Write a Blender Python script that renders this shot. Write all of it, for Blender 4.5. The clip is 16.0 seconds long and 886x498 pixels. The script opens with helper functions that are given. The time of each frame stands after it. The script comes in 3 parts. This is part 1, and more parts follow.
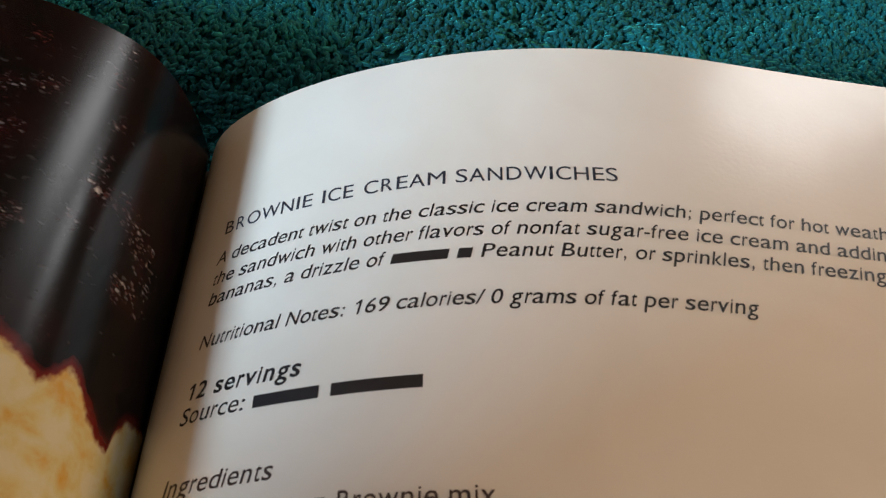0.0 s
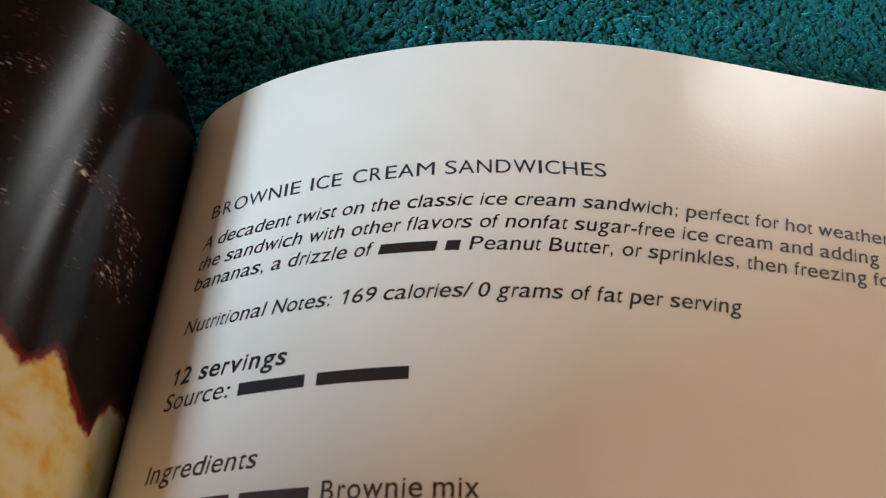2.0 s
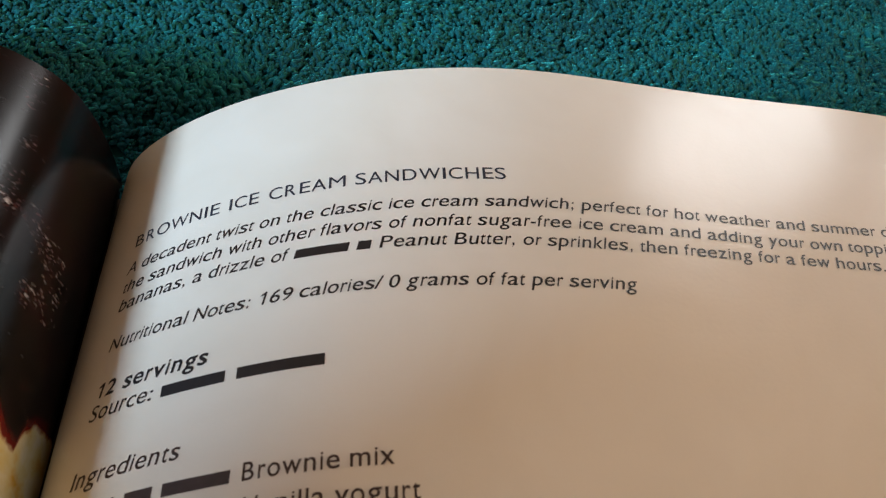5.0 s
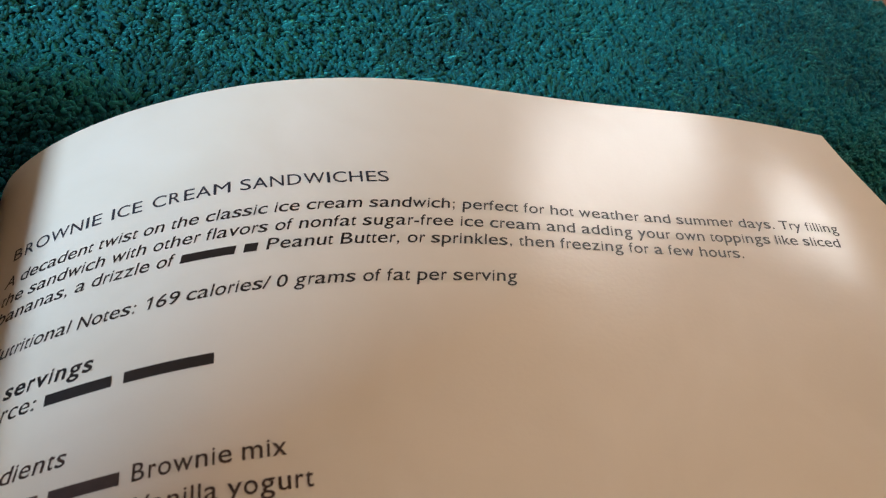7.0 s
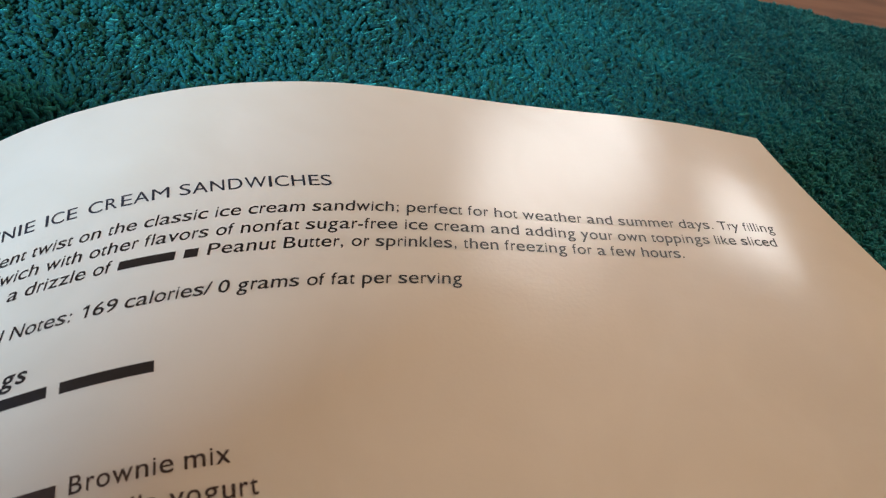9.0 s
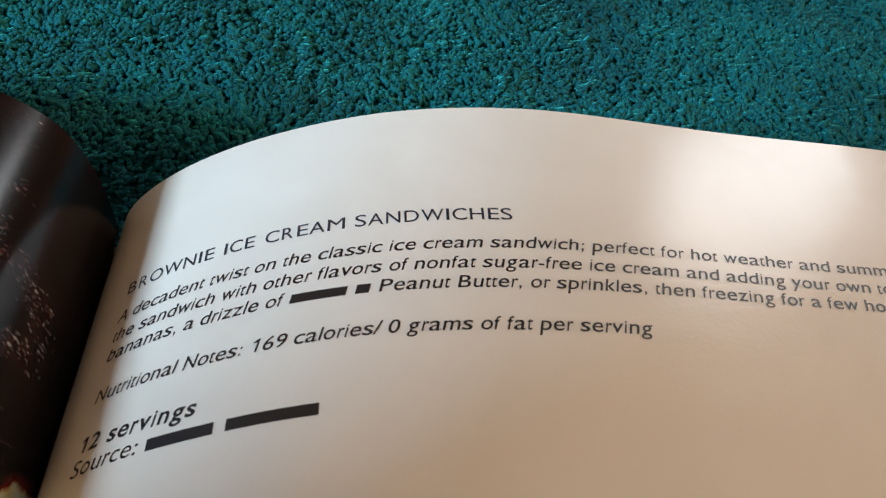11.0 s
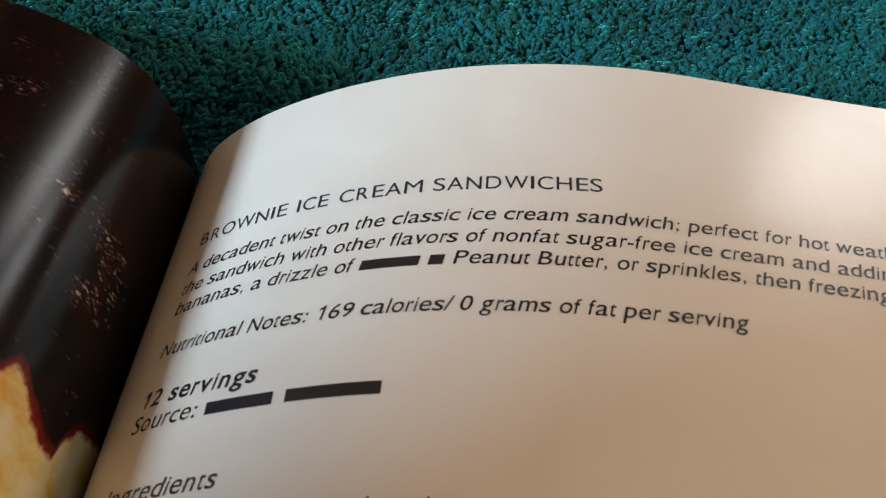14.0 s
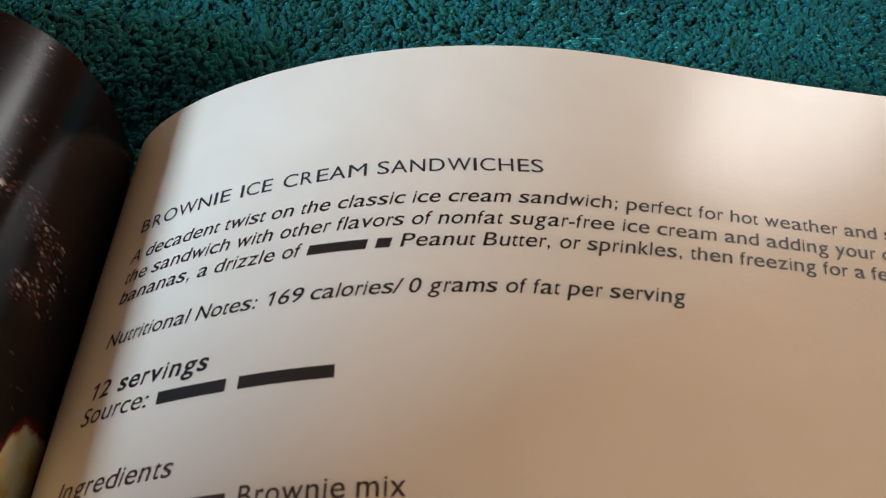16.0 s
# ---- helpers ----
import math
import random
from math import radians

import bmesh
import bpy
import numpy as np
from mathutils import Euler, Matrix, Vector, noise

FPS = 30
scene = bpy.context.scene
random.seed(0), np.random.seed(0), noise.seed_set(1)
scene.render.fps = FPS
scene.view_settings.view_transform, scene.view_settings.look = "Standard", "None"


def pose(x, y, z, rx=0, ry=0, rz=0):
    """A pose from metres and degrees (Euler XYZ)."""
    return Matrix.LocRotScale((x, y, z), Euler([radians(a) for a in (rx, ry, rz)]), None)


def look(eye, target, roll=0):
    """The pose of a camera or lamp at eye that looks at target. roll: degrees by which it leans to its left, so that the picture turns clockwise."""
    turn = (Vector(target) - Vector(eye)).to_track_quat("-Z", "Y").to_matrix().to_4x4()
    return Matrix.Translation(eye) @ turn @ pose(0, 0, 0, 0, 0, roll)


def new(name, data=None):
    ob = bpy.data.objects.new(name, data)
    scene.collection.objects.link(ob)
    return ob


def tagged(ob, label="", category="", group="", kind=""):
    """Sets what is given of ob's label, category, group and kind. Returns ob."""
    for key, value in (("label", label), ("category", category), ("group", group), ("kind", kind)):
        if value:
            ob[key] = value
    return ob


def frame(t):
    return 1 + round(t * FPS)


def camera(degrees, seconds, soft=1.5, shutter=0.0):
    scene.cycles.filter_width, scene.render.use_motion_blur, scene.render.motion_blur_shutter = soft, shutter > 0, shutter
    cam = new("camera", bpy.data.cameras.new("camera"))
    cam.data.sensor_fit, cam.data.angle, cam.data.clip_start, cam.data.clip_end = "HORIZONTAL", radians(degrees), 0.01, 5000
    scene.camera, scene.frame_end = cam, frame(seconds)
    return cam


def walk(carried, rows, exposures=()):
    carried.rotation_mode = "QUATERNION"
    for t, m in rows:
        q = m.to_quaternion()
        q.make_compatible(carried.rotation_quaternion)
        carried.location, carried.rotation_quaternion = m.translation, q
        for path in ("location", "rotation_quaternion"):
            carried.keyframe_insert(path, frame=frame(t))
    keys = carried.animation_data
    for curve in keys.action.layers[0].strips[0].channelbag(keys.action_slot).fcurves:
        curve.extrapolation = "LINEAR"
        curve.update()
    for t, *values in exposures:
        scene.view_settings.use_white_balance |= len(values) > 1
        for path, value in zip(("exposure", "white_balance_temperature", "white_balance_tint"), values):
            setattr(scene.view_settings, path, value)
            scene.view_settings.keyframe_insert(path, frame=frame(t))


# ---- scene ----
cam = camera(52.77, 16.0, soft=1.2)
cam.data.dof.use_dof, cam.data.dof.focus_distance, cam.data.dof.aperture_fstop = True, 0.174, 48.0
PATH = [
    (0, (0.02238, -0.08858, 0.12851), (0.03784, 0.00162, 0.00967), 13.622),
    (0.5, (0.02172, -0.08824, 0.12964), (0.03818, -0.00077, 0.00890), 15.196),
    (1, (0.02102, -0.08680, 0.12924), (0.03778, -0.00016, 0.00795), 15.830),
    (1.5, (0.02109, -0.08661, 0.12992), (0.03834, 0.00052, 0.00904), 16.347),
    (2, (0.02072, -0.08723, 0.12970), (0.04011, 0.00022, 0.00938), 17.210),
    (2.5, (0.02037, -0.08894, 0.13115), (0.04272, -0.00146, 0.01137), 18.191),
    (3, (0.02236, -0.09223, 0.12828), (0.04554, -0.00228, 0.01050), 17.560),
    (5.3, (0.02870, -0.10781, 0.12650), (0.05495, -0.00568, 0.01982), 14.485),
    (5.5, (0.02922, -0.10890, 0.12678), (0.05837, -0.00648, 0.02114), 15.429),
    (6, (0.02970, -0.10937, 0.12622), (0.06591, -0.00698, 0.02276), 17.511),
    (6.5, (0.02891, -0.11171, 0.12592), (0.06844, -0.00904, 0.02395), 18.053),
    (7, (0.02864, -0.11306, 0.12593), (0.07098, -0.00991, 0.02560), 18.427),
    (7.5, (0.02760, -0.11457, 0.12646), (0.07440, -0.01199, 0.02752), 19.414),
    (8, (0.02757, -0.11531, 0.12684), (0.07788, -0.01292, 0.02945), 20.180),
    (8.2, (0.02778, -0.11435, 0.12610), (0.07928, -0.01207, 0.02921), 20.599),
    (10.3, (0.02975, -0.11300, 0.12393), (0.07610, -0.00934, 0.02593), 18.725),
    (10.5, (0.02999, -0.11265, 0.12343), (0.07132, -0.00703, 0.02540), 17.33),
    (11, (0.03173, -0.10265, 0.12002), (0.05322, 0.00572, 0.01856), 12.362),
    (11.5, (0.03191, -0.09467, 0.11577), (0.03741, 0.01112, 0.00957), 8.820),
    (12, (0.03102, -0.09396, 0.11543), (0.03129, 0.00955, 0.00687), 7.475),
    (12.5, (0.03188, -0.09449, 0.11624), (0.03516, 0.00801, 0.00677), 8.723),
    (13, (0.03366, -0.09161, 0.11483), (0.03736, 0.01020, 0.00473), 9.039),
    (13.5, (0.03542, -0.08921, 0.11364), (0.03973, 0.01151, 0.00257), 9.414),
    (14, (0.03452, -0.09257, 0.11779), (0.04146, 0.00792, 0.00663), 10.462),
    (14.5, (0.03471, -0.09329, 0.11857), (0.04669, 0.00571, 0.00652), 12.303),
    (15, (0.03426, -0.09085, 0.11794), (0.05039, 0.00788, 0.00617), 13.820),
    (15.5, (0.03367, -0.08781, 0.11623), (0.05224, 0.01087, 0.00480), 14.484),
    (16, (0.03152, -0.09279, 0.12027), (0.05088, 0.00431, 0.00759), 14.540),
]
walk(cam, [(t, look(eye, target, roll)) for t, eye, target, roll in PATH],
     [(0.0, -0.04, 6500, 10), (8.0, 0.03, 6520, 10), (10.5, 0.03, 6450, 9), (11.5, 0.15, 6130, 8), (12.3, 0.10, 6250, 8), (14.5, -0.04, 6700, 11), (16.0, -0.04, 6700, 11)])

MM = 0.001

# ---- world and lights ----
world = bpy.data.worlds.new("world")
scene.world = world
world.use_nodes = True
sky = world.node_tree.nodes.new("ShaderNodeTexSky")
sky.sky_type, sky.sun_disc = "NISHITA", False
sky.sun_elevation, sky.sun_rotation = radians(40), radians(30)
world.node_tree.links.new(sky.outputs[0], world.node_tree.nodes["Background"].inputs[0])
world.node_tree.nodes["Background"].inputs[1].default_value = 0.1


def area(name, eye, target, wide, high, watts, colour):
    lamp = bpy.data.lights.new(name, "AREA")
    lamp.shape, lamp.size, lamp.size_y, lamp.energy, lamp.color = "RECTANGLE", wide, high, watts, colour
    ob = new(name, lamp)
    ob.matrix_world = look(eye, target)
    return ob


# daylight in the openings: two sashes in the far wall
area("daylight_far", (1.49, 2.10, 1.66), (1.49, 0.0, 1.0), 0.54, 0.86, 16.5, (0.95, 0.97, 0.98))
area("daylight_far", (2.31, 2.10, 1.67), (2.31, 0.0, 1.0), 0.50, 0.64, 15.0, (0.95, 0.97, 0.98))
# cool light from the left, source unseen; the west wall's slot cuts its edge
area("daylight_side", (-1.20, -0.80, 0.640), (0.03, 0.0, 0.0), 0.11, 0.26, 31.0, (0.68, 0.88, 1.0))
# added warm lamp, unseen, for the room's warm light from behind the camera
area("warm_fill_lamp", (2.10, -0.80, 1.05), (0.1, 0.0, 0.0), 0.5, 0.5, 30.5, (1.0, 0.59, 0.24))


# ---- materials ----
def material(name):
    m = bpy.data.materials.new(name)
    m.use_nodes = True
    nt = m.node_tree
    b = nt.nodes["Principled BSDF"]

    def add(kind, **values):
        n = nt.nodes.new(kind)
        for k, v in values.items():
            n.inputs[k.replace("_", " ")].default_value = v
        return n

    return m, nt, b, add, nt.links.new


def ramp(add, low, high, c0=(0, 0, 0, 1), c1=(1, 1, 1, 1)):
    r = add("ShaderNodeValToRGB")
    r.color_ramp.elements[0].position, r.color_ramp.elements[1].position = low, high
    r.color_ramp.elements[0].color, r.color_ramp.elements[1].color = c0, c1
    return r


def mix(nt, blend="MIX"):
    n = nt.nodes.new("ShaderNodeMix")
    n.data_type, n.blend_type = "RGBA", blend
    return n


def plain(name, colour, rough, scale=8.0, amount=0.12, bump=0.0):
    m, nt, b, add, link = material(name)
    co = add("ShaderNodeTexCoord")
    n = add("ShaderNodeTexNoise", Scale=scale, Detail=6.0)
    link(co.outputs["Object"], n.inputs["Vector"])
    lo = tuple(c * (1 - amount) for c in colour) + (1,)
    hi = tuple(min(1, c * (1 + amount)) for c in colour) + (1,)
    r = ramp(add, 0.3, 0.7, lo, hi)
    link(n.outputs["Fac"], r.inputs[0])
    link(r.outputs[0], b.inputs["Base Color"])
    b.inputs["Roughness"].default_value = rough
    if bump:
        bp = add("ShaderNodeBump", Strength=bump, Distance=0.002)
        link(n.outputs["Fac"], bp.inputs["Height"])
        link(bp.outputs[0], b.inputs["Normal"])
    return m


def paper_material():
    """Coated white paper: a satin gloss over faint waves and grain."""
    m, nt, b, add, link = material("coated_paper")
    co = add("ShaderNodeTexCoord")
    # uneven paper tone, strengthened to paint in the room's cloudy reflections
    tone = add("ShaderNodeTexNoise", Scale=34.0, Detail=3.0, Distortion=0.8)
    link(co.outputs["Object"], tone.inputs["Vector"])
    r = ramp(add, 0.3, 0.7, (0.775, 0.755, 0.72, 1), (0.83, 0.82, 0.80, 1))
    link(tone.outputs["Fac"], r.inputs[0])
    link(r.outputs[0], b.inputs["Base Color"])
    wave = add("ShaderNodeTexNoise", Scale=55.0, Detail=2.0)
    fine = add("ShaderNodeTexNoise", Scale=1100.0, Detail=3.0)
    link(co.outputs["Object"], wave.inputs["Vector"])
    link(co.outputs["Object"], fine.inputs["Vector"])
    b1 = add("ShaderNodeBump", Strength=0.22, Distance=0.0006)
    b2 = add("ShaderNodeBump", Strength=0.45, Distance=0.00005)
    link(wave.outputs["Fac"], b1.inputs["Height"])
    link(fine.outputs["Fac"], b2.inputs["Height"])
    cockle = add("ShaderNodeTexNoise", Scale=26.0, Detail=1.0)
    link(co.outputs["Object"], cockle.inputs["Vector"])
    b0 = add("ShaderNodeBump", Strength=0.16, Distance=0.0010)
    link(cockle.outputs["Fac"], b0.inputs["Height"])
    link(b0.outputs[0], b1.inputs["Normal"])
    link(b1.outputs[0], b2.inputs["Normal"])
    link(b2.outputs[0], b.inputs["Normal"])
    b.inputs["Roughness"].default_value = 0.48
    b.inputs["IOR"].default_value = 1.45
    b.inputs["Coat Weight"].default_value = 0.62
    b.inputs["Coat Roughness"].default_value = 0.185
    b.inputs["Coat IOR"].default_value = 1.45
    link(b2.outputs[0], b.inputs["Coat Normal"])
    return m


def photo_material():
    """The printed photograph: dark crumbly brownie over pale yellow ice cream, glossy."""
    m, nt, b, add, link = material("printed_photo")
    at = add("ShaderNodeAttribute")
    at.attribute_name = "below_edge"
    uv = add("ShaderNodeTexCoord")
    # brownie
    big = add("ShaderNodeTexNoise", Scale=7.0, Detail=5.0)
    link(uv.outputs["UV"], big.inputs["Vector"])
    choc = ramp(add, 0.45, 0.75, (0.0030, 0.0025, 0.0028, 1), (0.011, 0.0028, 0.0032, 1))
    link(big.outputs["Fac"], choc.inputs[0])
    mp = add("ShaderNodeMapping")
    mp.inputs["Scale"].default_value = (0.62, 1.3, 1.0)
    mp.inputs["Rotation"].default_value = (0, 0, -0.5)
    link(uv.outputs["UV"], mp.inputs["Vector"])
    crumb = add("ShaderNodeTexNoise", Scale=105.0, Detail=5.0, Roughness=0.62)
    link(mp.outputs[0], crumb.inputs["Vector"])
    patch = add("ShaderNodeTexNoise", Scale=13.0, Detail=2.0)
    link(uv.outputs["UV"], patch.inputs["Vector"])
    mul = add("ShaderNodeMath")
    mul.operation = "MULTIPLY"
    link(crumb.outputs["Fac"], mul.inputs[0])
    link(patch.outputs["Fac"], mul.inputs[1])
    spk = ramp(add, 0.37, 0.47)
    link(mul.outputs[0], spk.inputs[0])
    mc = mix(nt)
    mc.inputs["B"].default_value = (0.060, 0.016, 0.016, 1)
    link(spk.outputs[0], mc.inputs["Factor"])
    link(choc.outputs[0], mc.inputs["A"])
    heap = add("ShaderNodeAttribute")
    heap.attribute_name = "crumbs"
    # bright crumbs: small streaks of two sizes, some of the cells only
    below = mc
    for size, radius, share, least, tint in ((60.0, 0.70, 0.20, 0.03, (0.026, 0.007, 0.009, 1)), (130.0, 0.42, 0.30, 0.04, (0.12, 0.085, 0.100, 1)), (85.0, 0.36, 0.45, 0.03, (0.24, 0.23, 0.27, 1)), (52.0, 0.26, 0.50, 0.05, (0.58, 0.60, 0.68, 1))):
        wob = add("ShaderNodeTexNoise", Scale=size * 2.2, Detail=2.0)
        link(mp.outputs[0], wob.inputs["Vector"])
        push = add("ShaderNodeVectorMath")
        push.operation = "MULTIPLY_ADD"
        push.inputs[1].default_value = (0.8 / size,) * 3
        link(wob.outputs["Color"], push.inputs[0])
        link(mp.outputs[0], push.inputs[2])
        cell = add("ShaderNodeTexVoronoi", Scale=size)
        link(push.outputs[0], cell.inputs["Vector"])
        dot = ramp(add, 0.0, radius, (1, 1, 1, 1), (0, 0, 0, 1))
        link(cell.outputs["Distance"], dot.inputs[0])
        some = add("ShaderNodeSeparateColor")
        link(cell.outputs["Color"], some.inputs[0])
        few = ramp(add, share, share + 0.25)
        link(some.outputs[0], few.inputs[0])
        near = add("ShaderNodeMapRange")
        near.inputs["From Min"].default_value, near.inputs["From Max"].default_value = 0.12, 0.6
        near.inputs["To Min"].default_value, near.inputs["To Max"].default_value = least, 0.9
        link(heap.outputs["Fac"], near.inputs["Value"])
        both = add("ShaderNodeMath")
        both.operation = "MULTIPLY"
        link(dot.outputs[0], both.inputs[0])
        link(few.outputs[0], both.inputs[1])
        all3 = add("ShaderNodeMath")
        all3.operation = "MULTIPLY"
        link(both.outputs[0], all3.inputs[0])
        link(near.outputs[0], all3.inputs[1])
        top = mix(nt)
        top.inputs["B"].default_value = tint
        link(all3.outputs[0], top.inputs["Factor"])
        link(below.outputs["Result"], top.inputs["A"])
        below = top
    mc = below
    # ice cream
    cn = add("ShaderNodeTexNoise", Scale=15.0, Detail=6.0, Roughness=0.55, Distortion=0.25)
    link(uv.outputs["UV"], cn.inputs["Vector"])
    cream = ramp(add, 0.40, 0.66, (0.49, 0.47, 0.34, 1), (0.46, 0.28, 0.055, 1))
    mid = cream.color_ramp.elements.new(0.52)
    mid.color = (0.47, 0.42, 0.22, 1)
    link(cn.outputs["Fac"], cream.inputs[0])
    # ragged edge, with a dark red rim
    en = add("ShaderNodeTexNoise", Scale=26.0, Detail=6.0, Roughness=0.65)
    link(uv.outputs["UV"], en.inputs["Vector"])
    off = add("ShaderNodeMath")
    off.operation = "MULTIPLY_ADD"
    off.inputs[1].default_value, off.inputs[2].default_value = 4.4, -2.2
    link(en.outputs["Fac"], off.inputs[0])
    sm = add("ShaderNodeMath")
    sm.operation = "ADD"
    link(at.outputs["Fac"], sm.inputs[0])
    link(off.outputs[0], sm.inputs[1])
    mr = add("ShaderNodeMapRange")
    mr.inputs["From Min"].default_value, mr.inputs["From Max"].default_value = -4.0, 4.0
    link(sm.outputs[0], mr.inputs["Value"])
    rim = ramp(add, 0.22, 0.56, (0, 0, 0, 1), (1, 1, 1, 1))
    link(mr.outputs[0], rim.inputs[0])
    edge = ramp(add, 0.47, 0.62)
    link(mr.outputs[0], edge.inputs[0])
    m1, m2 = mix(nt), mix(nt)
    m1.inputs["B"].default_value = (0.15, 0.012, 0.010, 1)
    link(rim.outputs[0], m1.inputs["Factor"])
    link(mc.outputs["Result"], m1.inputs["A"])
    link(edge.outputs[0], m2.inputs["Factor"])
    link(m1.outputs["Result"], m2.inputs["A"])
    link(cream.outputs[0], m2.inputs["B"])
    link(m2.outputs["Result"], b.inputs["Base Color"])
    co = add("ShaderNodeTexCoord")
    fine = add("ShaderNodeTexNoise", Scale=2200.0, Detail=3.0)
    link(co.outputs["Object"], fine.inputs["Vector"])
    bp = add("ShaderNodeBump", Strength=0.18, Distance=0.00003)
    link(fine.outputs["Fac"], bp.inputs["Height"])
    link(bp.outputs[0], b.inputs["Normal"])
    b.inputs["Roughness"].default_value = 0.22
    b.inputs["Specular IOR Level"].default_value = 0.26
    return m


def towel_material():
    m, nt, b, add, link = material("teal_terry")
    co = add("ShaderNodeTexCoord")
    geo = add("ShaderNodeNewGeometry")
    n = add("ShaderNodeTexNoise", Scale=22.0, Detail=3.0)
    link(co.outputs["Object"], n.inputs["Vector"])
    r = ramp(add, 0.3, 0.7, (0.002, 0.060, 0.080, 1), (0.003, 0.134, 0.164, 1))
    link(n.outputs["Fac"], r.inputs[0])
    isl = ramp(add, 0.0, 1.0, (0.65, 0.65, 0.65, 1), (1.4, 1.4, 1.4, 1))
    link(geo.outputs["Random Per Island"], isl.inputs[0])
    mm = mix(nt, "MULTIPLY")
    mm.inputs["Factor"].default_value = 1.0
    link(r.outputs[0], mm.inputs["A"])
    link(isl.outputs[0], mm.inputs["B"])
    link(mm.outputs["Result"], b.inputs["Base Color"])
    b.inputs["Roughness"].default_value = 0.75
    b.inputs["Sheen Weight"].default_value = 0.5
    b.inputs["Sheen Roughness"].default_value = 0.4
    b.inputs["Sheen Tint"].default_value = (0.08, 0.85, 0.90, 1)
    b.inputs["Specular IOR Level"].default_value = 0.2
    return m


def wood_material():
    m, nt, b, add, link = material("brown_wood")
    co = add("ShaderNodeTexCoord")
    mp = add("ShaderNodeMapping")
    mp.inputs["Scale"].default_value = (1.0, 9.0, 1.0)
    link(co.outputs["Object"], mp.inputs["Vector"])
    n = add("ShaderNodeTexNoise", Scale=14.0, Detail=7.0, Distortion=0.8)
    link(mp.outputs[0], n.inputs["Vector"])
    r = ramp(add, 0.3, 0.72, (0.16, 0.078, 0.045, 1), (0.28, 0.142, 0.086, 1))
    link(n.outputs["Fac"], r.inputs[0])
    link(r.outputs[0], b.inputs["Base Color"])
    b.inputs["Roughness"].default_value = 0.7
    b.inputs["Specular IOR Level"].default_value = 0.3
    bp = add("ShaderNodeBump", Strength=0.15, Distance=0.0005)
    link(n.outputs["Fac"], bp.inputs["Height"])
    link(bp.outputs[0], b.inputs["Normal"])
    return m


PAPER, PHOTO, TOWEL, WOOD = paper_material(), photo_material(), towel_material(), wood_material()
BROWN_INK = plain("brown_black_ink", (0.050, 0.034, 0.034), 0.4, 400, 0.25)
INK = plain("black_ink", (0.014, 0.014, 0.018), 0.4, 400, 0.25)
TITLE_INK = plain("blue_black_ink", (0.022, 0.030, 0.052), 0.4, 400, 0.2)
WALL = plain("warm_wall_paint", (0.32, 0.24, 0.17), 0.8, 3, 0.05, 0.1)
# paler than the other walls, to bounce light into the shaded gutter
BOUNCE = plain("pale_bounce_paint", (0.60, 0.57, 0.53), 0.8, 3, 0.05, 0.1)
CEILING = plain("ceiling_paint", (0.28, 0.23, 0.18), 0.85, 3, 0.04, 0.1)
FRAME = plain("white_window_paint", (0.75, 0.73, 0.70), 0.45, 6, 0.04)
COVER = plain("cover_card", (0.03, 0.022, 0.02), 0.4, 30, 0.15)
EDGES = plain("page_edges", (0.66, 0.62, 0.55), 0.8, 300, 0.15, 0.2)


# ---- mesh helpers ----
def mesh_object(name, verts, faces, mat, parent=None, smooth=True, label=""):
    me = bpy.data.meshes.new(name)
    me.from_pydata([tuple(map(float, v)) for v in verts], [], faces)
    me.update()
    if smooth:
        me.polygons.foreach_set("use_smooth", [True] * len(me.polygons))
    me.materials.append(mat)
    ob = new(name, me)
    if parent:
        ob.parent = parent
    return tagged(ob, label) if label else ob


def box(name, lo, hi, mat, parent=None, bevel=0.0):
    bm = bmesh.new()
    bmesh.ops.create_cube(bm, size=1.0)
    for v in bm.verts:
        v.co = [lo[i] + (v.co[i] + 0.5) * (hi[i] - lo[i]) for i in range(3)]
    if bevel:
        bmesh.ops.bevel(bm, geom=bm.edges[:], offset=bevel, segments=2, affect="EDGES", profile=0.5)
    me = bpy.data.meshes.new(name)
    bm.to_mesh(me)
    bm.free()
    me.materials.append(mat)
    ob = new(name, me)
    if parent:
        ob.parent = parent
    return ob


# ---- room ----
FLOOR_Z, TOP_Z = -0.022, 2.35
X0, X1, Y0, Y1 = -0.36, 2.8, -2.2, 2.0
WINDOWS = ((1.18, 1.80, 1.18, 2.14), (2.02, 2.60, 1.30, 2.04))


def wall_with_openings(name, axis, at, thick, span, holes, mat=WALL, label="plain warm beige painted wall"):
    """A wall along the other axis, from floor to ceiling, out of blocks round its openings, joined into one mesh."""
    bm = bmesh.new()
    cuts = sorted({span[0], span[1], *[h for hole in holes for h in hole[:2]]})
    for a, b_ in zip(cuts, cuts[1:]):
        mid, bands = (a + b_) / 2, [(FLOOR_Z, TOP_Z)]
        for h0, h1, z0, z1 in holes:
            if h0 < mid < h1:
                bands = [(FLOOR_Z, z0), (z1, TOP_Z)]
        for z0, z1 in bands:
            made = bmesh.ops.create_cube(bm, size=1.0)["verts"]
            for v in made:
                u, w, z = a + (v.co.x + 0.5) * (b_ - a), at + (v.co.y + 0.5) * thick, z0 + (v.co.z + 0.5) * (z1 - z0)
                v.co = (u, w, z) if axis == "x" else (w, u, z)
    bmesh.ops.recalc_face_normals(bm, faces=bm.faces[:])
    me = bpy.data.meshes.new(name)
    bm.to_mesh(me)
    bm.free()
    me.materials.append(mat)
    return tagged(new(name, me), label, "wall", kind="structure")


